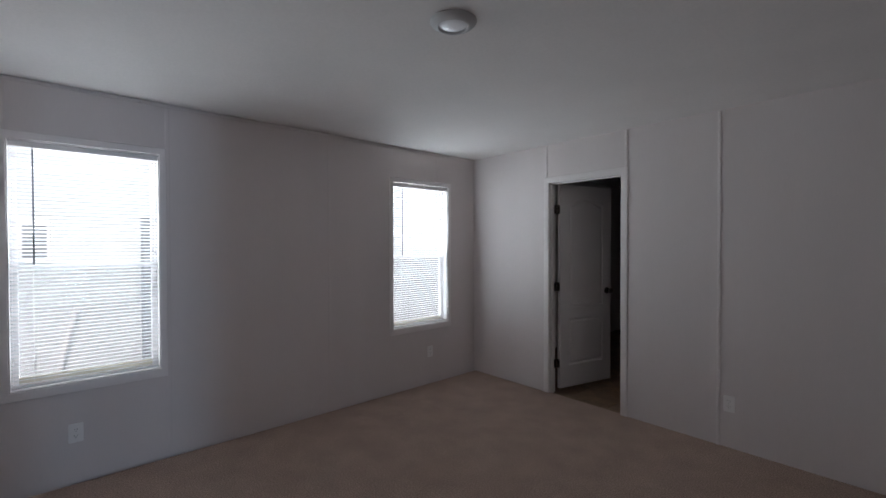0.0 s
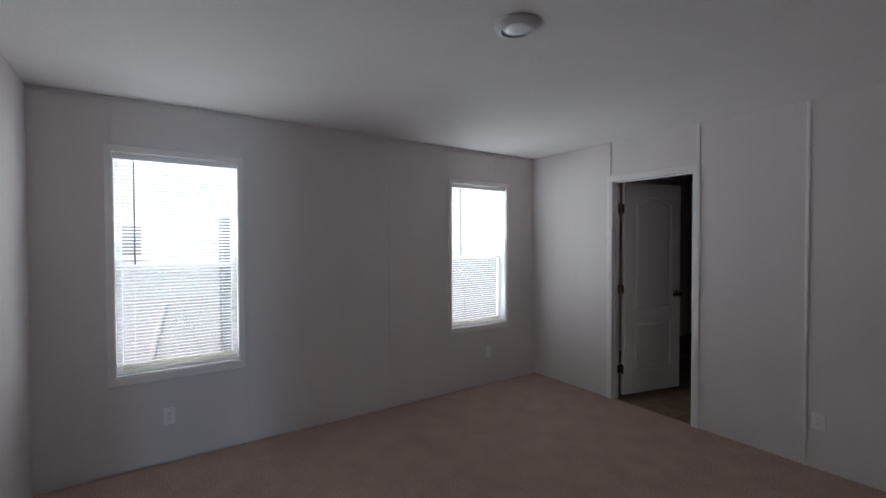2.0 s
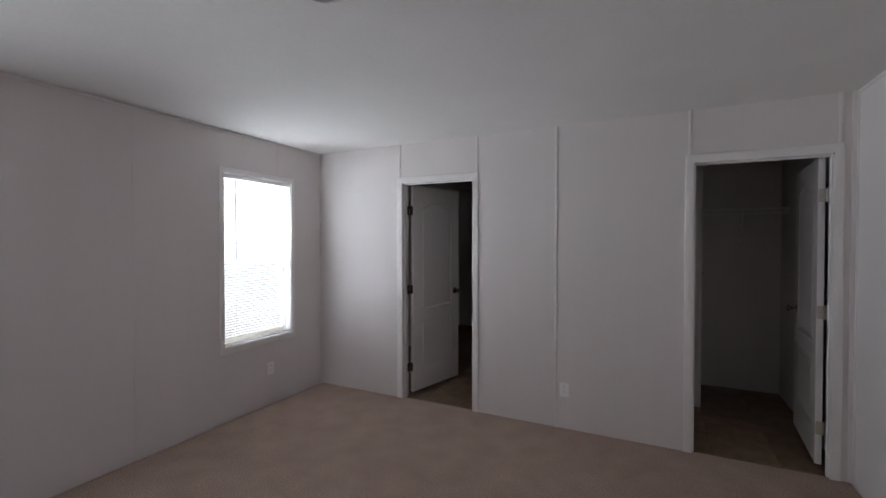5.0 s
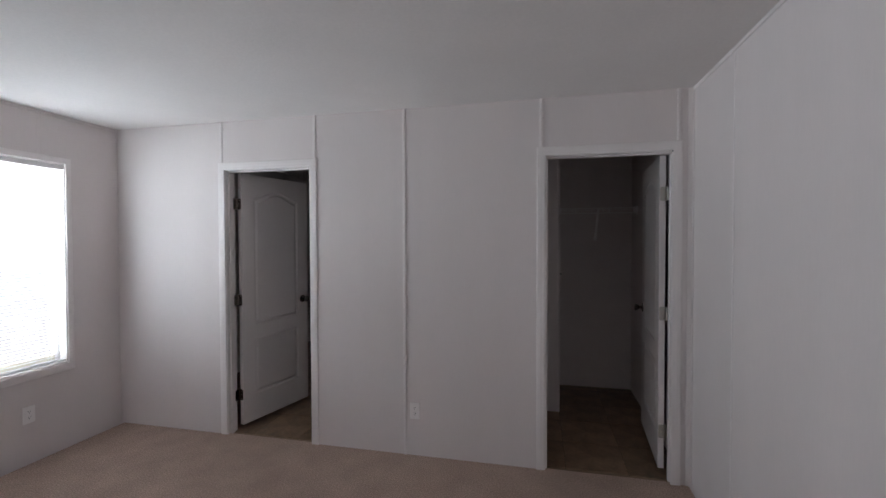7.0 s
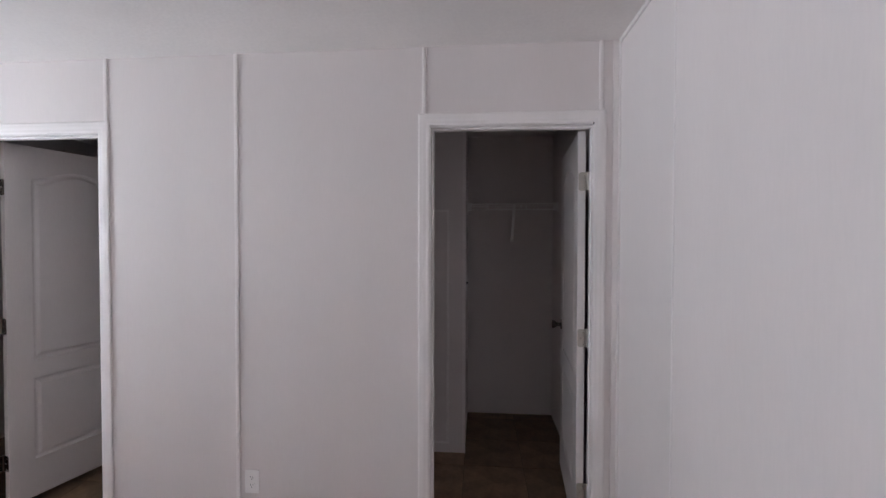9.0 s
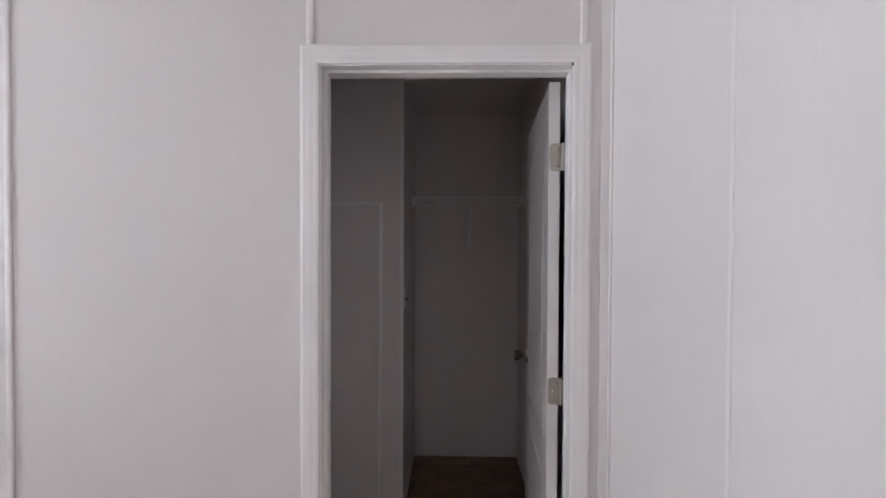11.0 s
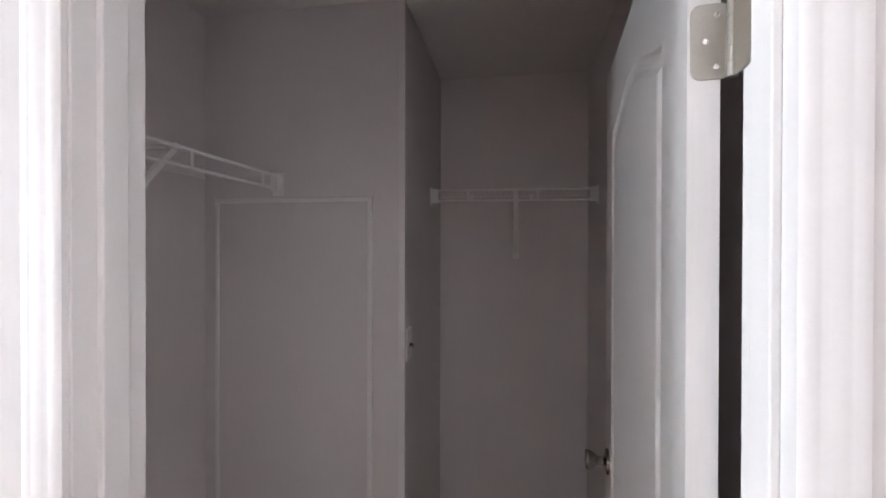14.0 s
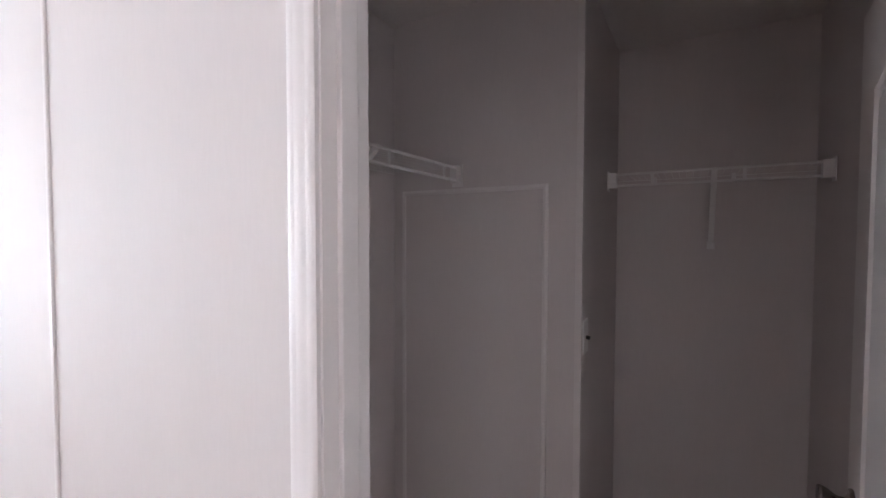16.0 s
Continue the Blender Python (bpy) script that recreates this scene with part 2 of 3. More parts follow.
win_holes = [(a + 0.040, b - 0.040, SILL + 0.050, HEAD - 0.045) for a, b in WIN]
wall_west = setting("wall_west", pierced("y", SOUTH - 0.1, BATH_Y + 0.1, -0.15, HIGH, -0.14, 0.0, win_holes), WALL,
                    "pale grey vinyl-covered wall panels around two windows", "wall")
door_holes = [(a + 0.034, b - 0.034, -0.2, DOOR_TOP - 0.034) for a, b in DOORS]
wall_north = setting("wall_north", pierced("x", 0.0, EAST, -0.15, HIGH, 0.0, PARTITION, door_holes), WALL,
                     "pale grey vinyl-covered wall panels with two open doorways", "wall")
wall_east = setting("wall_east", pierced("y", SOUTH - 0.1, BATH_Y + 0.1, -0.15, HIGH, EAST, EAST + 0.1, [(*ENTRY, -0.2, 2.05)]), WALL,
                    "plain pale grey wall panels with a slim upright joint", "wall")
wall_south = setting("wall_south", pierced("x", 0.0, EAST, -0.15, HIGH, SOUTH - 0.1, SOUTH, []), WALL, "plain pale grey wall panels beside the window wall", "wall")
wall_closet_back = setting("wall_closet_back", pierced("x", CHASE_X, EAST, -0.15, HIGH, CLOSET_Y, CLOSET_Y + 0.1, []), WALL,
                           "plain grey back wall of the closet under a wire shelf", "wall")
wall_closet_chase = setting("wall_closet_chase", box(CLOSET_X, CHASE_X, CHASE_Y, CLOSET_Y + 0.1, -0.15, HIGH), WALL,
                            "boxed-out grey closet wall with a large access panel", "wall")
wall_closet_west = setting("wall_closet_west", pierced("y", PARTITION, BATH_Y + 0.1, -0.15, HIGH, CLOSET_X - 0.1, CLOSET_X, []), WALL,
                           "plain grey side wall of the closet behind a wire shelf", "wall")
wall_bath_back = setting("wall_bath_back", pierced("x", 0.0, EAST, -0.15, HIGH, BATH_Y, BATH_Y + 0.1, []), WALL,
                         "plain grey wall closing the dark side room", "wall")
ceiling = setting("ceiling", box(-0.14, EAST + 0.1, SOUTH - 0.1, BATH_Y + 0.1, HIGH, HIGH + 0.15), CEIL, "white sprayed ceiling with a light knockdown texture", "ceiling")
floor = setting("floor", box(-0.14, EAST + 0.1, SOUTH - 0.1, BATH_Y + 0.1, -0.30, -0.152), UNDER, "bare subfloor under the carpet and vinyl", "floor")
setting("foundation", box(-0.10, EAST + 0.06, SOUTH - 0.06, BATH_Y + 0.06, -0.86, -0.30), SIDING, "pale skirting under the house", "foundation")
floor_vinyl = setting("floor_vinyl", box(0.002, EAST - 0.002, 0.034, BATH_Y - 0.002, -0.15, VINYL - 0.003), UNDER, "brown stone-look vinyl tile floor of closet and side room", "floor")
carpet = setting("floor_carpet", box(0.017, EAST - 0.006, SOUTH + 0.006, 0.032, -0.15, 0.0, 0.014), CARPET, "taupe brown cut-pile carpet with brushed marks", "carpet")

# the unseen passage behind the walker, added to carry bluish light; plain walls close it
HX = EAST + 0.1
setting("wall_hall_south", pierced("x", HX, HALL_X, -0.15, HIGH, HALL_Y0 - 0.1, HALL_Y0, []), WALL, "plain pale grey wall of the unseen passage", "wall")
setting("wall_hall_north", pierced("x", HX, HALL_X, -0.15, HIGH, HALL_Y1, HALL_Y1 + 0.1, []), WALL, "plain pale grey wall of the unseen passage", "wall")
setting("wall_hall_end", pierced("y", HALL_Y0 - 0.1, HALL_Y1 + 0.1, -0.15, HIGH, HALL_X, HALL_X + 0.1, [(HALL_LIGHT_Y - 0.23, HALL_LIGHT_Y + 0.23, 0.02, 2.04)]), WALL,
        "pale grey end wall of the unseen passage, opened for an added lamp", "wall")
setting("ceiling_hall", box(HX, HALL_X + 0.1, HALL_Y0 - 0.1, HALL_Y1 + 0.1, HIGH, HIGH + 0.15), CEIL, "white sprayed ceiling of the unseen passage", "ceiling")
setting("floor_hall", box(EAST - 0.005, HALL_X, *ENTRY, -0.15, -0.001, 0.004), CARPET, "taupe brown carpet running through the unseen doorway", "carpet")
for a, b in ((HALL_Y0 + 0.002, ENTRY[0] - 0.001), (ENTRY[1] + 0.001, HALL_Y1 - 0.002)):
    setting("floor_hall", box(HX + 0.002, HALL_X, a, b, -0.15, -0.001, 0.004), CARPET, "taupe brown carpet along the unseen passage wall", "carpet")
setting("foundation_hall", box(EAST + 0.06, HALL_X + 0.06, HALL_Y0 - 0.06, HALL_Y1 + 0.06, -0.86, -0.15), SIDING, "pale skirting under the unseen passage", "foundation")

# wall joints, each a slim batten
for x, low in ((0.995, DOOR_TOP), (1.787, DOOR_TOP), (2.473, 0.0), (3.402, DOOR_TOP), (4.214, DOOR_TOP)):
    part("batten", half_round("z", low, HIGH, ("x", x), 0.0, -1, 0.022, 0.007), BATTEN, wall_north, "slim rounded vinyl joint batten")
part("corner_batten", box(EAST - 0.030, EAST - 0.001, -0.006, -0.0005, 0.0, HIGH, 0.0015), BATTEN, wall_north, "flat corner batten")
for y, low in ((-3.005, 0.0), (-1.805, 0.0), (-0.562, HEAD), (-3.800, HEAD)):
    part("batten", half_round("z", low, HIGH, ("y", y), 0.0, 1, 0.026, 0.002), WALL, wall_west)
for y, low in ((-0.555, 0.0), (-1.775, 0.0), (-2.995, 2.05)):
    part("batten", half_round("z", low, HIGH, ("y", y), EAST, -1, 0.010, 0.003), BATTEN, wall_east)
part("corner_batten", box(EAST - 0.006, EAST - 0.0005, -0.022, -0.0075, 0.0, HIGH, 0.001), BATTEN, wall_east)
part("crown_strip", box(EAST - 0.008, EAST - 0.0005, SOUTH, -0.023, HIGH - 0.020, HIGH - 0.0005, 0.002), BATTEN, wall_east, "slim strip under the ceiling")
part("crown_strip", box(0.0005, 0.008, SOUTH, -0.0005, HIGH - 0.020, HIGH - 0.0005, 0.002), BATTEN, wall_west, "slim strip under the ceiling")
part("corner_bead", box(CHASE_X - 0.020, CHASE_X + 0.003, CHASE_Y - 0.003, CHASE_Y + 0.020, VINYL, HIGH, 0.0015), BATTEN, wall_closet_chase, "slim corner bead")


# ---- windows ----
def mitred(outer, widths, profile, plane, sides=("left", "top", "right", "bottom")):
    """Trim boards round an opening. outer: u0, u1, z0, z1; widths per side; profile: (share of the width from the inner edge, height).
    plane(u, out, z) gives the place. One bmesh a board, mitred at the corners."""
    u0, u1, z0, z1 = outer
    wl, wt, wr, wb = (widths[s] for s in ("left", "top", "right", "bottom"))
    boards = {}
    for side in sides:
        bm, rings = bmesh.new(), []
        for s, h in profile:
            l, r, b, t = u0 + wl * (1 - s), u1 - wr * (1 - s), z0 + wb * (1 - s), z1 - wt * (1 - s)
            ends = {"left": ((l, b), (l, t)), "right": ((r, b), (r, t)), "top": ((l, t), (r, t)), "bottom": ((l, b), (r, b))}[side]
            rings.append([bm.verts.new(plane(u, h, z)) for u, z in ends])
        n = len(rings)
        for k in range(n):
            a, b2 = rings[k], rings[(k + 1) % n]
            bm.faces.new((a[0], a[1], b2[1], b2[0]))
        bm.faces.new([r[0] for r in rings][::-1])
        bm.faces.new([r[1] for r in rings])
        boards[side] = bm
    return boards


FLAT = [(0, 0.0005), (0, 0.009), (0.06, 0.011), (0.5, 0.012), (0.92, 0.011), (1, 0.008), (1, 0.0005)]


def window(name, y0, y1):
    w = thing(name, "white vinyl single-hung window with an insect screen below", "window", kind="structure")
    sizes = {"left": 0.040, "right": 0.040, "top": 0.045, "bottom": 0.050}
    boards = mitred((y0, y1, SILL, HEAD), sizes, FLAT, lambda u, h, z: (h, u, z))
    for side, bm in boards.items():
        part("window_trim", bm, PAINT, w, "white flat window trim")
    a, b, lo, hi = y0 + 0.040, y1 - 0.040, SILL + 0.050, HEAD - 0.045
    # liner of the reveal
    for bm in (box(-0.139, 0.0, a, a + 0.006, lo, hi), box(-0.139, 0.0, b - 0.006, b, lo, hi), box(-0.139, 0.0, a + 0.006, b - 0.006, hi - 0.006, hi),
               box(-0.139, 0.002, a + 0.006, b - 0.006, lo, lo + 0.008, 0.002)):
        part("window_liner", bm, PAINT, w)
    a, b, lo, hi = a + 0.006, b - 0.006, lo + 0.008, hi - 0.006
    frame_w, mid = 0.012, 1.325
    for bm in (box(-0.13, -0.072, a, a + frame_w, lo, hi, 0.002), box(-0.13, -0.072, b - frame_w, b, lo, hi, 0.002),
               box(-0.13, -0.072, a + frame_w, b - frame_w, hi - frame_w, hi, 0.002), box(-0.13, -0.072, a + frame_w, b - frame_w, lo, lo + frame_w, 0.002)):
        part("window_frame", bm, PAINT, w)
    a, b, lo, hi = a + frame_w, b - frame_w, lo + frame_w, hi - frame_w
    for title, x0, x1, z0, z1 in (("upper_sash", -0.122, -0.102, mid - 0.015, hi), ("lower_sash", -0.098, -0.076, lo, mid + 0.018)):
        r, rails = 0.022, bmesh.new()
        for y_0, y_1, z_0, z_1 in ((a, a + r, z0, z1), (b - r, b, z0, z1), (a + r, b - r, z1 - r, z1), (a + r, b - r, z0, z0 + r)):
            box(x0, x1, y_0, y_1, z_0, z_1, 0.002, rails)
        sash = part(title, rails, PAINT, w, "white vinyl sash frame")
        if title == "lower_sash":
            part("lift_rail", box(x1, x1 + 0.008, a + r, b - r, z0 + 0.004, z0 + 0.046, 0.002), CREAM, sash, "cream lift rail")
        pane = part("pane", box((x0 + x1) / 2 - 0.002, (x0 + x1) / 2 + 0.002, a + r, b - r, z0 + r, z1 - r), GLASS, sash, "clear window pane")
        pane.visible_shadow = False
    screen = part("insect_screen", box(-0.128, -0.1265, a, b, lo, mid), SCREEN, w, "fine grey insect screen")
    screen.visible_shadow = False
    return w


window("window_1", *WIN[0])
window("window_2", *WIN[1])


def slat_mesh(length):
    """A slightly crowned slat along y."""
    bm = bmesh.new()
    rows = []
    for k in range(5):
        u = -1 + k / 2
        rows.append([bm.verts.new((0.0125 * u, s * length / 2, 0.0016 * (1 - u * u))) for s in (-1, 1)])
    for a, b in zip(rows, rows[1:]):
        bm.faces.new((a[0], b[0], b[1], a[1]))
    return finish("slat", bm, SLAT, True)


def blind(y0, y1):
    a, b = y0 + 0.040 + 0.008, y1 - 0.040 - 0.008
    mid, top, low = (a + b) / 2, HEAD - 0.045 - 0.008, SILL + 0.050 + 0.024
    body = thing("window_blind", "white horizontal mini blind with slats tilted open, hanging in the window", "blind", group="window blinds")
    part("headrail", box(-0.036, -0.005, a, b, top - 0.026, top, 0.002), PLASTIC, body, "white metal headrail")
    part("valance", box(-0.0035, -0.0005, a, b, top - 0.034, top - 0.002, 0.001), PLASTIC, body)
    part("bottom_rail", box(-0.030, -0.006, a + 0.001, b - 0.001, low - 0.006, low + 0.006, 0.003), PLASTIC, body, "white bottom rail")
    me = slat_mesh(b - a - 0.002)
    count = 63
    for k in range(count):
        z = low + 0.018 + (top - 0.040 - low - 0.018) * k / (count - 1)
        part("slat", me, SLAT, body, m=pose(-0.018, mid, z, 0, TILT + random.uniform(-0.4, 0.4), 0))
    for y in (a + 0.10, b - 0.10):
        for x in (-0.0315, -0.0045):
            part("ladder_cord", rod((x, y, low), (x, y, top - 0.02), 0.0007, 5), PLASTIC, body)
    wand = part("wand", rod((0.007, a + 0.105, 1.345), (0.005, a + 0.103, top - 0.045), 0.0042, 6), WAND, body, "slim tilt wand")
    part("wand_hook", rod((0.005, a + 0.103, top - 0.047), (-0.001, a + 0.103, top - 0.028), 0.002, 6), PLASTIC, wand)
    return body


TILT = -22.0
for y0, y1 in WIN:
    blind(y0, y1)

# ---- doors ----
COLONIAL = [(0, 0.0005), (0, 0.0078), (0.05, 0.0094), (0.14, 0.0104), (0.27, 0.0106), (0.34, 0.0099), (0.41, 0.0106), (0.52, 0.0112), (0.68, 0.0112), (0.75, 0.0105), (0.82, 0.0112), (0.94, 0.0104), (1, 0.0085), (1, 0.0005)]


def doorway(name, x0, x1, strike_left, lap=0.0):
    """Casing on the room's side, jambs through the wall and stops. lap: how far the casing hides the right jamb."""
    c = thing(name, "white moulded door casing and jambs round an open doorway", "door frame", kind="structure")
    sizes = {"left": CASING, "right": CASING, "top": CASING, "bottom": 0.0}
    boards = mitred((x0, x1, 0.0, DOOR_TOP), sizes, COLONIAL, lambda u, h, z: (u, -h, z), ("left", "top", "right"))
    for side, bm in boards.items():
        part("casing_board", bm, PAINT, c, "white moulded casing with fluted profile", True)
    l, r, t = x0 + CASING + 0.004, x1 - CASING - 0.004 + lap, DOOR_TOP - CASING - 0.004
    for bm in (box(l - 0.019, l, 0.0, PARTITION + 0.002, VINYL, t, 0.001), box(r, r + 0.019, 0.0, PARTITION + 0.002, VINYL, t, 0.001), box(l - 0.019, r + 0.019, 0.0, PARTITION + 0.002, t, t + 0.015, 0.001)):
        part("jamb", bm, PAINT, c, "white painted jamb")
    for bm in (box(l, l + 0.010, 0.030, 0.067, VINYL, t - 0.010, 0.002), box(r - 0.010, r, 0.030, 0.067, VINYL, t - 0.010, 0.002), box(l, r, 0.030, 0.067, t - 0.010, t, 0.002)):
        part("door_stop", bm, PAINT, c)
    side = l if strike_left else r
    sign = 1 if strike_left else -1
    part("strike_plate", box(min(side, side + sign * 0.0015), max(side, side + sign * 0.0015), 0.070, 0.098, 0.940, 0.998, 0.0005), DARK_NICKEL, c, "dark metal strike plate")
    return l, r, t


def panel_outline(x0, x1, z0, z1, crown, inset, steps=22):
    """Outline of a door panel; crown lifts the top into an eyebrow arch."""
    a, b, lo = x0 + inset, x1 - inset, z0 + inset
    pts = [(a, lo), (b, lo)]
    n = steps if crown else 1
    for k in range(n + 1):
        u = 1 - k / n
        v = min(max((u - 0.03) / 0.94, 0), 1)
        lift = crown * (0.55 * (0.5 - 0.5 * math.cos(2 * math.pi * v)) + 0.45 * (1 - (2 * v - 1) ** 2))
        pts.append((a + (b - a) * u, z1 - inset + lift))
    return pts


def door_leaf(width, z0, z1, side):
    """A moulded two-panel leaf. side: +1 hinged at its left end, -1 at its right; local x runs from the pin, y is its thickness."""
    bm = bmesh.new()
    near, far = -0.046, -0.011
    u0, u1 = 0.003, width
    stile = 0.118
    panels = [(u0 + stile, u1 - stile, 0.245, 0.712, 0.0), (u0 + stile, u1 - stile, 0.820, 1.858, 0.062)]

    def loop(pts, y):
        return [bm.verts.new((side * x, y, z)) for x, z in pts]

    def ring_edges(vs):
        out = []
        for k in range(len(vs)):
            out.append(bm.edges.get((vs[k], vs[(k + 1) % len(vs)])) or bm.edges.new((vs[k], vs[(k + 1) % len(vs)])))
        return out

    outers = []
    for y, inward in ((near, 1), (far, -1)):
        outer = loop([(u0, z0), (u1, z0), (u1, z1), (u0, z1)], y)
        outers.append(outer)
        edges = ring_edges(outer)
        for x0, x1, lo, hi, crown in panels:
            rings = [loop(panel_outline(x0, x1, lo, hi, crown, i), y + inward * d) for i, d in ((0.0, 0.0), (0.005, 0.006), (0.013, 0.0095), (0.021, 0.009), (0.033, 0.0015), (0.037, 0.0005))]
            edges += ring_edges(rings[0])
            for low, high in zip(rings, rings[1:]):
                n = len(low)
                for k in range(n):
                    bm.faces.new((low[k], low[(k + 1) % n], high[(k + 1) % n], high[k]))
            bm.faces.new(rings[-1])
        bmesh.ops.triangle_fill(bm, use_beauty=True, use_dissolve=False, edges=edges)
    a, b = outers
    for k in range(4):
        bm.faces.new((a[k], a[(k + 1) % 4], b[(k + 1) % 4], b[k]))
    return bm


KNOB = [(0.0335, 0.0), (0.0335, 0.004), (0.031, 0.0075), (0.020, 0.010), (0.0125, 0.014), (0.0115, 0.024), (0.014, 0.031), (0.021, 0.040), (0.0255, 0.050), (0.0262, 0.057), (0.024, 0.0605), (0.010, 0.062)]


def door(name, pin, width, top, side, angle, metal, hinge_label, label):
    d = thing(name, label, "door", pose(pin[0], pin[1], 0), kind="structure")
    leaf = part("leaf", door_leaf(width, 0.028, top - 0.003, side), DOOR, d, "white moulded two-panel door leaf with an arched upper panel", m=pose(0, 0, 0, 0, 0, side * angle))
    knob_me = finish("knob", lathe(KNOB), DARK_NICKEL, True)
    for y, turn in ((-0.046, 90), (-0.011, -90)):
        part("knob", knob_me, DARK_NICKEL, leaf, "tulip-shaped metal door knob", m=pose(side * (width - 0.062), y, 0.968, turn, 0, 0))
    edge = side * width
    part("latch_plate", box(min(edge, edge + side * 0.001), max(edge, edge + side * 0.001), -0.045, -0.020, 0.94, 0.996), metal, leaf)
    screw_me = finish("hinge_screw", lathe([(0.0038, 0), (0.0034, 0.0010), (0.0018, 0.0015)], 12), SCREW)
    leaf_plate = finish("hinge_plate", plate(0.043, 0.089, 0.002, 0.0115), metal)
    for z in (1.800, 1.032, 0.268):
        # the plate let into the leaf's edge
        p = part("hinge_plate", leaf_plate, metal, leaf, hinge_label, m=pose(side * 0.0035, -0.0215, z, 0, 0, -90 * side))
        for dz in (-0.030, 0.0, 0.030):
            part("hinge_screw", screw_me, SCREW, leaf, m=p.matrix_basis @ pose(0.006 * (1 if dz else -1), -0.0019, dz, 90, 0, 0))
        h = part("hinge", lathe([(0.0042, -0.0445), (0.0064, -0.0435), (0.0064, -0.0265), (0.0056, -0.0262), (0.0064, -0.0258), (0.0064, -0.0092), (0.0056, -0.0088), (0.0064, -0.0084), (0.0064, 0.0084),
                                 (0.0056, 0.0088), (0.0064, 0.0092), (0.0064, 0.0258), (0.0056, 0.0262), (0.0064, 0.0265), (0.0064, 0.0435), (0.0042, 0.0465)], 16), metal, d, hinge_label, False, pose(0, 0, z))
        part("jamb_plate", leaf_plate, metal, h, m=pose(-side * 0.0012, -0.021, 0, 0, 0, 90 * side))
    return d


l1, r1, t1 = doorway("door_frame_1", *DOORS[0], False)
l2, r2, t2 = doorway("door_frame_2", *DOORS[1], True, 0.013)
part("trim_gap", box(DOORS[1][1] - CASING - 0.003, DOORS[1][1] - CASING + 0.002, -0.0092, -0.0070, DOOR_TOP - CASING - 0.010, DOOR_TOP - CASING - 0.001), DARK, bpy.data.objects["door_frame_2"], "small dark gap at the casing's mitre")
door("door_1", (l1 + 0.001, PARTITION + 0.024), r1 - l1 - 0.004, t1, 1, 76.0, DARK_NICKEL, "dark metal butt hinge", "white two-panel door standing open into the dark side room")
door("door_2", (r2 - 0.001, PARTITION + 0.024), r2 - l2 - 0.004, t2, -1, 94.6, NICKEL, "satin nickel butt hinge with rounded corners", "white two-panel closet door standing wide open")


# ---- ceiling lights ----
def ceiling_light(x, y):
    base = thing("ceiling_light", "round white flush ceiling light, switched off, with a frosted lens", "ceiling light", pose(x, y, HIGH), group="ceiling lights")
    part("ring", lathe([(0.092, 0.0), (0.100, -0.002), (0.1005, -0.006), (0.094, -0.013), (0.080, -0.022), (0.070, -0.027), (0.066, -0.0275), (0.0635, -0.025), (0.062, -0.016), (0.050, -0.014)], 48), RING, base, "white sloping ring", True)
    part("lens", lathe([(0.0618, -0.015), (0.0612, -0.018), (0.056, -0.0205), (0.040, -0.0225), (0.018, -0.0235), (0.004, -0.0238)], 48), LENS, base, "frosted lens", True)
    return base


ceiling_light(2.105, -2.285)
ceiling_light(3.880, 0.815)


# ---- outlets and switch ----
def outlet(m):
    o = thing("wall_outlet", "white duplex wall outlet above the carpet", "outlet", m, group="wall outlets")
    part("cover_plate", plate(0.072, 0.116, 0.0055, 0.006), PLASTIC, o)
    for z in (0.0195, -0.0195):
        face = part("socket", plate(0.034, 0.028, 0.0012, 0.010), PLASTIC, o, m=pose(0, -0.0055, z))
        for x, h in ((-0.0063, 0.0085), (0.0063, 0.007)):
            part("slot", box(x - 0.0011, x + 0.0011, -0.0016, -0.0010, 0.001 - h / 2 + 0.002, 0.001 + h / 2 + 0.002), DARK, face)
        part("ground_slot", rod((0, -0.0017, -0.008), (0, -0.0010, -0.008), 0.0022, 10), DARK, face)
    part("screw", rod((0, -0.0066, 0), (0, -0.0050, 0), 0.003, 10), PLASTIC, o)
    return o


outlet(pose(2.543, 0.0, 0.315))
outlet(pose(0.0, -3.498, 0.305, 0, 0, 90))
outlet(pose(0.0, -0.660, 0.327, 0, 0, 90))

switch = thing("light_switch", "white wall switch plate with a dark toggle in the closet", "light switch", pose(CHASE_X, 1.083, 1.208, 0, 0, 90))
part("cover_plate", plate(0.072, 0.116, 0.0055, 0.006), PLASTIC, switch)
toggle = part("toggle", box(-0.005, 0.005, -0.020, -0.005, -0.006, 0.006, 0.002), DARK, switch, "dark toggle", m=pose(0, 0, 0, 12, 0, 0))

# ---- access panel on the closet wall ----
access = thing("access_panel", "tall grey access panel with slim trim on the closet wall", "access panel")
pa, pb, plo, phi = 2.834, 3.450, 0.055, 1.737
part("panel_sheet", box(pa + 0.004, pb - 0.004, CHASE_Y - 0.005, CHASE_Y - 0.0005, plo + 0.004, phi - 0.004), WALL, access)
slim = [(0, 0.006), (0.1, 0.0085), (0.5, 0.0105), (0.9, 0.0085), (1, 0.0005), (0, 0.0005)]
for bm in mitred((pa, pb, plo, phi), {"left": 0.019, "right": 0.019, "top": 0.019, "bottom": 0.019}, slim, lambda u, h, z: (u, CHASE_Y - h, z)).values():
    part("panel_trim", bm, PAINT, access, "slim rounded white trim")
for x in (pa + 0.0085, pb - 0.0085):
    for z in (phi - 0.020, 0.90, plo + 0.020):
        part("screw_head", lathe([(0.0045, 0), (0.0042, 0.0015), (0.002, 0.002)], 10), PLASTIC, access, m=pose(x, CHASE_Y - 0.0102, z, 90, 0, 0))


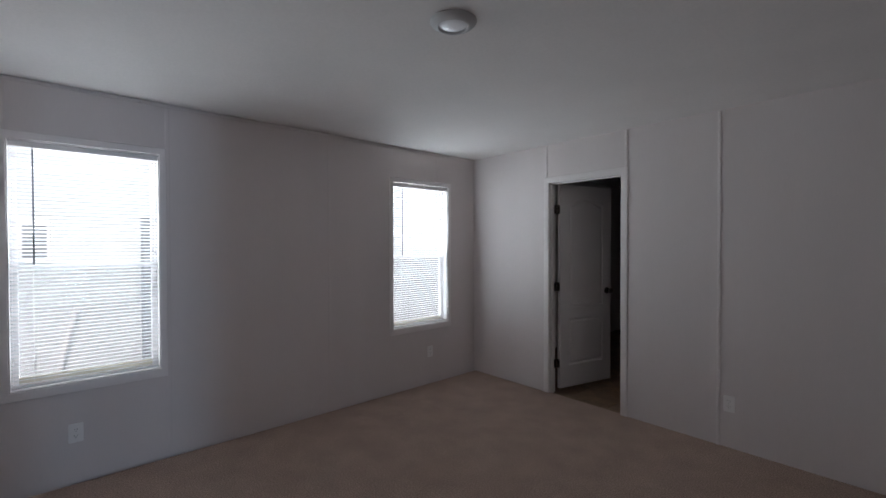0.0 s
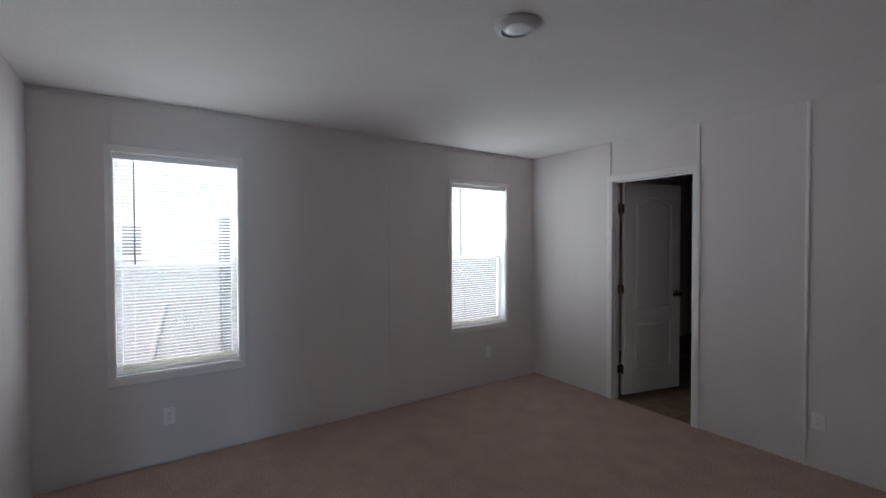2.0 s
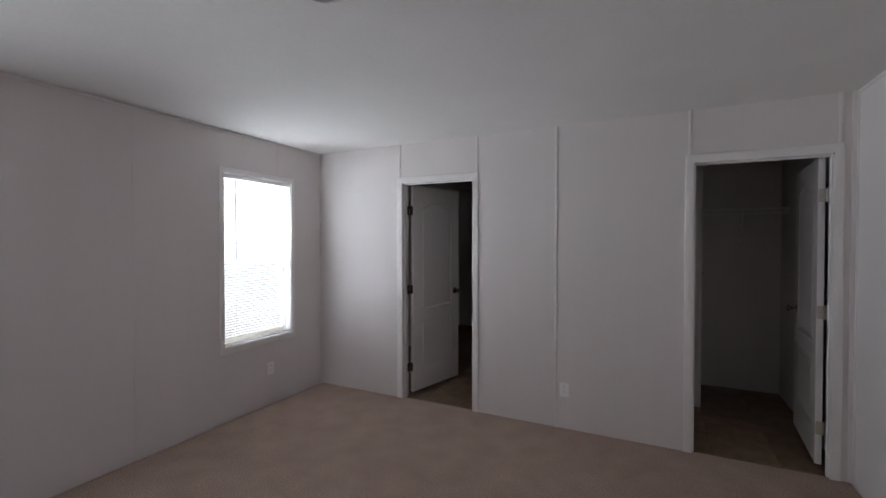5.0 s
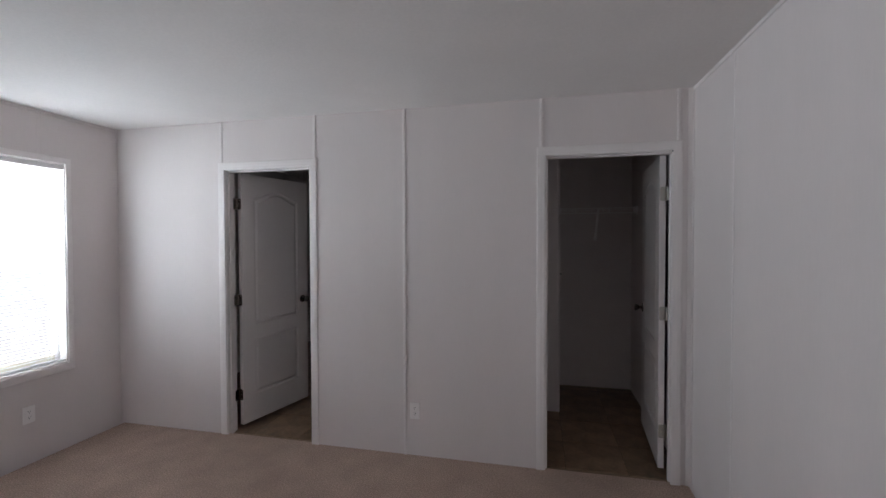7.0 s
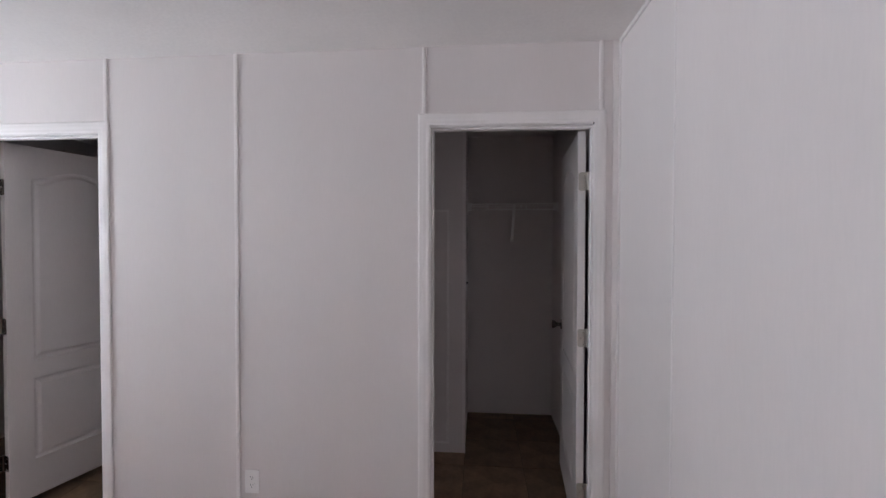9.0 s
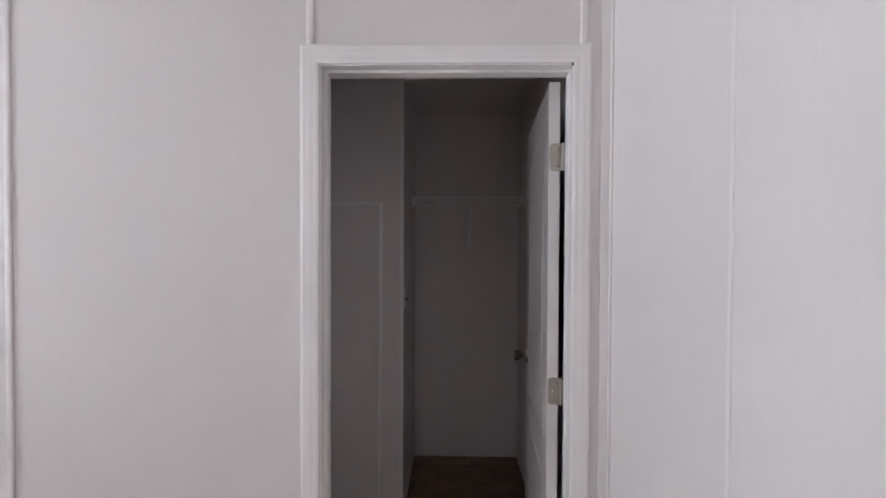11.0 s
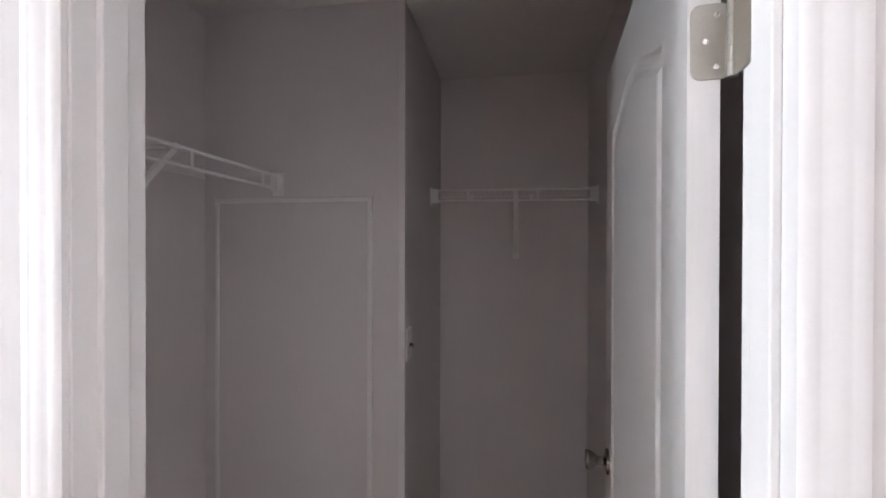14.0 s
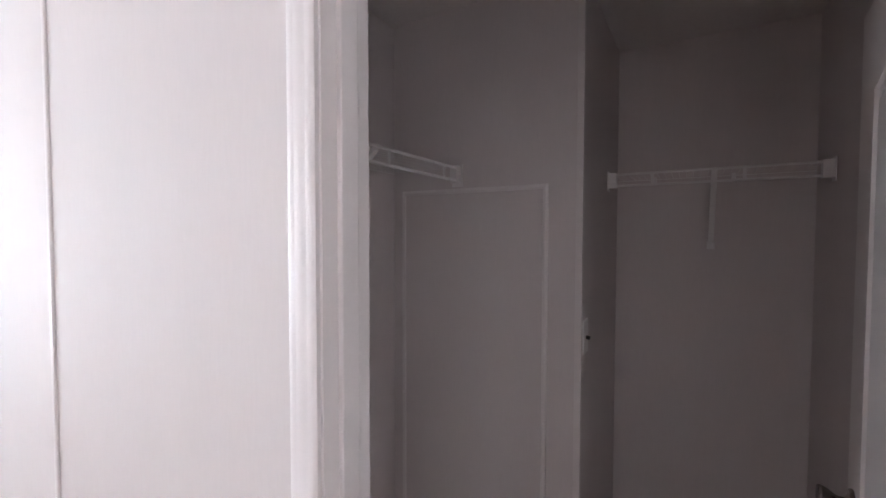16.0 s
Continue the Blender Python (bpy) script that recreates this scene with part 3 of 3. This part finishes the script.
# ---- wire shelves ----
def wire_shelf(length, depth, ties, brace_at, m, label):
    """Local x runs along the front lip, y from the lip to the wall, z = 0 at the deck."""
    s = thing("wire_shelf", label, "shelf", m, group="closet shelves")
    for name, y, z in (("lip_wire", 0.0, 0.0), ("lip_wire", 0.0, -0.047), ("back_wire", depth - 0.006, 0.0)):
        part(name, rod((0.002, y, z), (length - 0.002, y, z), 0.0050 if y == 0 else 0.0018, 10), WIRE, s)
    deck = finish("deck_wire", rod((0, 0, 0), (0, depth - 0.010, 0), 0.0008, 6), WIRE)
    n = int(length / 0.0254)
    for k in range(1, n):
        part("deck_wire", deck, WIRE, s, m=pose(length * k / n, 0, 0.002))
    for x in ties:
        part("lip_tie", box(x - 0.0055, x + 0.0055, -0.0042, 0.0005, -0.051, 0.003, 0.001), WIRE, s, "flat lip tie")
    for x0, x1, flange in ((0.0, 0.036, 0.0), (length - 0.036, length, length)):
        end = part("end_bracket", box(x0, x1, -0.009, 0.022, -0.055, 0.008, 0.003), PLASTIC, s, "white plastic end bracket")
        part("bracket_flange", box(max(flange - 0.0045, 0.0005), min(flange + 0.0045, length - 0.0005), -0.016, 0.030, -0.068, 0.016, 0.001), PLASTIC, end)
    arm = bmesh.new()
    low, high = Vector((brace_at, depth - 0.008, -0.295)), Vector((brace_at, 0.004, -0.006))
    slope = Matrix.Translation(low) @ (high - low).to_track_quat("Z", "Y").to_matrix().to_4x4()
    bar = box(-0.0105, 0.0105, -0.0055, 0.0055, 0, (high - low).length, 0.002, arm)
    bar.transform(slope)
    brace = part("brace", arm, WIRE, s, "white diagonal support brace")
    part("brace_hook", box(brace_at - 0.0085, brace_at + 0.0085, -0.0060, 0.006, -0.007, 0.006, 0.002), WIRE, brace)
    part("brace_foot", box(brace_at - 0.015, brace_at + 0.015, depth - 0.022, depth - 0.0005, -0.314, -0.280, 0.003), PLASTIC, brace, "white plastic foot")
    for x in (0.16, 0.46):
        if x < length - 0.05:
            part("wall_clip", box(x - 0.008, x + 0.008, depth - 0.018, depth - 0.0005, -0.016, 0.010, 0.002), PLASTIC, s)
    return s


wire_shelf(EAST - CHASE_X, 0.264, (0.170, 0.478), 0.383, pose(CHASE_X, CLOSET_Y - 0.264, 1.812), "white wire shelf with one diagonal brace across the closet's back wall")
wire_shelf(CHASE_Y - PARTITION, 0.310, (0.163, 0.483, 0.806), 0.430, pose(CLOSET_X + 0.310, PARTITION, 1.812, 0, 0, 90), "white wire shelf along the closet's side wall")

# ---- outside, behind the blinds ----
ground_bm = bmesh.new()
bmesh.ops.create_grid(ground_bm, x_segments=2, y_segments=2, size=600.0, matrix=Matrix.Translation((0, 0, -0.85)))
tagged(part("ground", ground_bm, DIRT), "pale dry gravel ground reaching to the horizon", "ground", kind="structure")


SKIRT = material("grey_skirting", (0.74, 0.715, 0.712), 0.7, grain=0.05, grain_scale=20, stain=0.08, bump=0.1)


def neighbour_house(x):
    h = thing("house", "tall white-sided house with grey skirting and a low roof next door", "house")
    y0, y1, lo, hi = -11.0, 7.0, -0.85, 3.6
    part("wall", box(x - 4.2, x, y0, y1, lo, hi), SIDING, h, "white painted wall")
    board = finish("siding_board", box(-0.001, 0.016, y0 - 0.01, y1 + 0.01, 0.0, 0.196, 0.003), SIDING)
    k = 0
    while 0.64 + 0.20 * k < hi - 0.1:
        part("siding_board", board, SIDING, h, m=pose(x, 0, 0.64 + 0.20 * k, 0, 2.5, 0))
        k += 1
    skirt = finish("skirting_panel", box(0.001, 0.030, -0.58, 0.58, lo, 0.630, 0.006), SKIRT)
    for k in range(15):
        part("skirting_panel", skirt, SKIRT, h, "grey ribbed skirting panel", m=pose(x, y0 + 0.6 + 1.2 * k, 0))
    roof = bmesh.new()
    ends = []
    for y in (y0 - 0.3, y1 + 0.3):
        ends.append([roof.verts.new(p) for p in ((x + 0.35, y, hi), (x - 2.1, y, hi + 0.75), (x - 4.55, y, hi), (x - 4.55, y, hi - 0.14), (x + 0.35, y, hi - 0.14))])
    for a in range(5):
        roof.faces.new((ends[0][a], ends[0][(a + 1) % 5], ends[1][(a + 1) % 5], ends[1][a]))
    roof.faces.new(ends[0])
    roof.faces.new(ends[1][::-1])
    part("roof", roof, ROOFING, h, "low grey shingle roof")
    w = part("window", box(x + 0.02, x + 0.06, -3.97, -3.66, 1.24, 1.76, 0.004), PAINT, h, "small white framed window")
    part("pane", box(x + 0.058, x + 0.064, -3.93, -3.70, 1.29, 1.71), METAL_BOX, w, "dark window pane")
    return h


neighbour_house(-4.2)
cabinet = thing("utility_cabinet", "tall narrow dark utility cabinet standing before the next house", "cabinet", pose(-3.95, -2.615, -0.85))
part("body", box(-0.15, 0.15, -0.085, 0.085, 0.0, 2.66, 0.01), METAL_BOX, cabinet)
part("lid", box(-0.16, 0.16, -0.095, 0.095, 2.662, 2.70, 0.008), METAL_BOX, cabinet)
pipe = thing("drain_pipe", "white drain pipe leaning on the skirting of the next house", "pipe")
part("tube", rod((-4.06, -3.765, -0.845), (-4.115, -3.415, 0.625), 0.042, 16), PAINT, pipe, "", True)
part("collar", rod((-4.1125, -3.431, 0.555), (-4.115, -3.415, 0.625), 0.048, 16), PAINT, pipe, "", True)

# ---- vinyl tiles, closet then side room ----
PITCH, JOINT = 0.395, 0.004
tile_mesh = {}


def lay_tiles(x0, x1, y0, y1, skip=None):
    i0, i1 = math.floor((x0 - 3.565) / PITCH), math.ceil((x1 - 3.565) / PITCH)
    j0, j1 = math.floor((y0 - 0.463) / PITCH), math.ceil((y1 - 0.463) / PITCH)
    for i in range(i0, i1):
        for j in range(j0, j1):
            a, b = max(3.565 + i * PITCH + JOINT / 2, x0), min(3.565 + (i + 1) * PITCH - JOINT / 2, x1)
            c, d = max(0.463 + j * PITCH + JOINT / 2, y0), min(0.463 + (j + 1) * PITCH - JOINT / 2, y1)
            if b - a < 0.01 or d - c < 0.01 or (skip and skip(a, b, c, d)):
                continue
            key = (round(b - a, 3), round(d - c, 3))
            if key not in tile_mesh:
                bm = box(-(b - a) / 2, (b - a) / 2, -(d - c) / 2, (d - c) / 2, -0.004, 0.0)
                bmesh.ops.bevel(bm, geom=[e for e in bm.edges if all(v.co.z > -0.001 for v in e.verts)], offset=0.0015, segments=1, affect="EDGES")
                tile_mesh[key] = finish("tile", bm, TILE)
            part("tile", tile_mesh[key], TILE, floor_vinyl, m=pose((a + b) / 2, (c + d) / 2, VINYL + random.uniform(-0.0004, 0.0004)))


lay_tiles(CLOSET_X + 0.002, EAST - 0.002, 0.034, CLOSET_Y - 0.002, lambda a, b, c, d: b < CHASE_X + 0.01 and c > CHASE_Y)
lay_tiles(0.002, CLOSET_X - 0.102, 0.034, BATH_Y - 0.002)
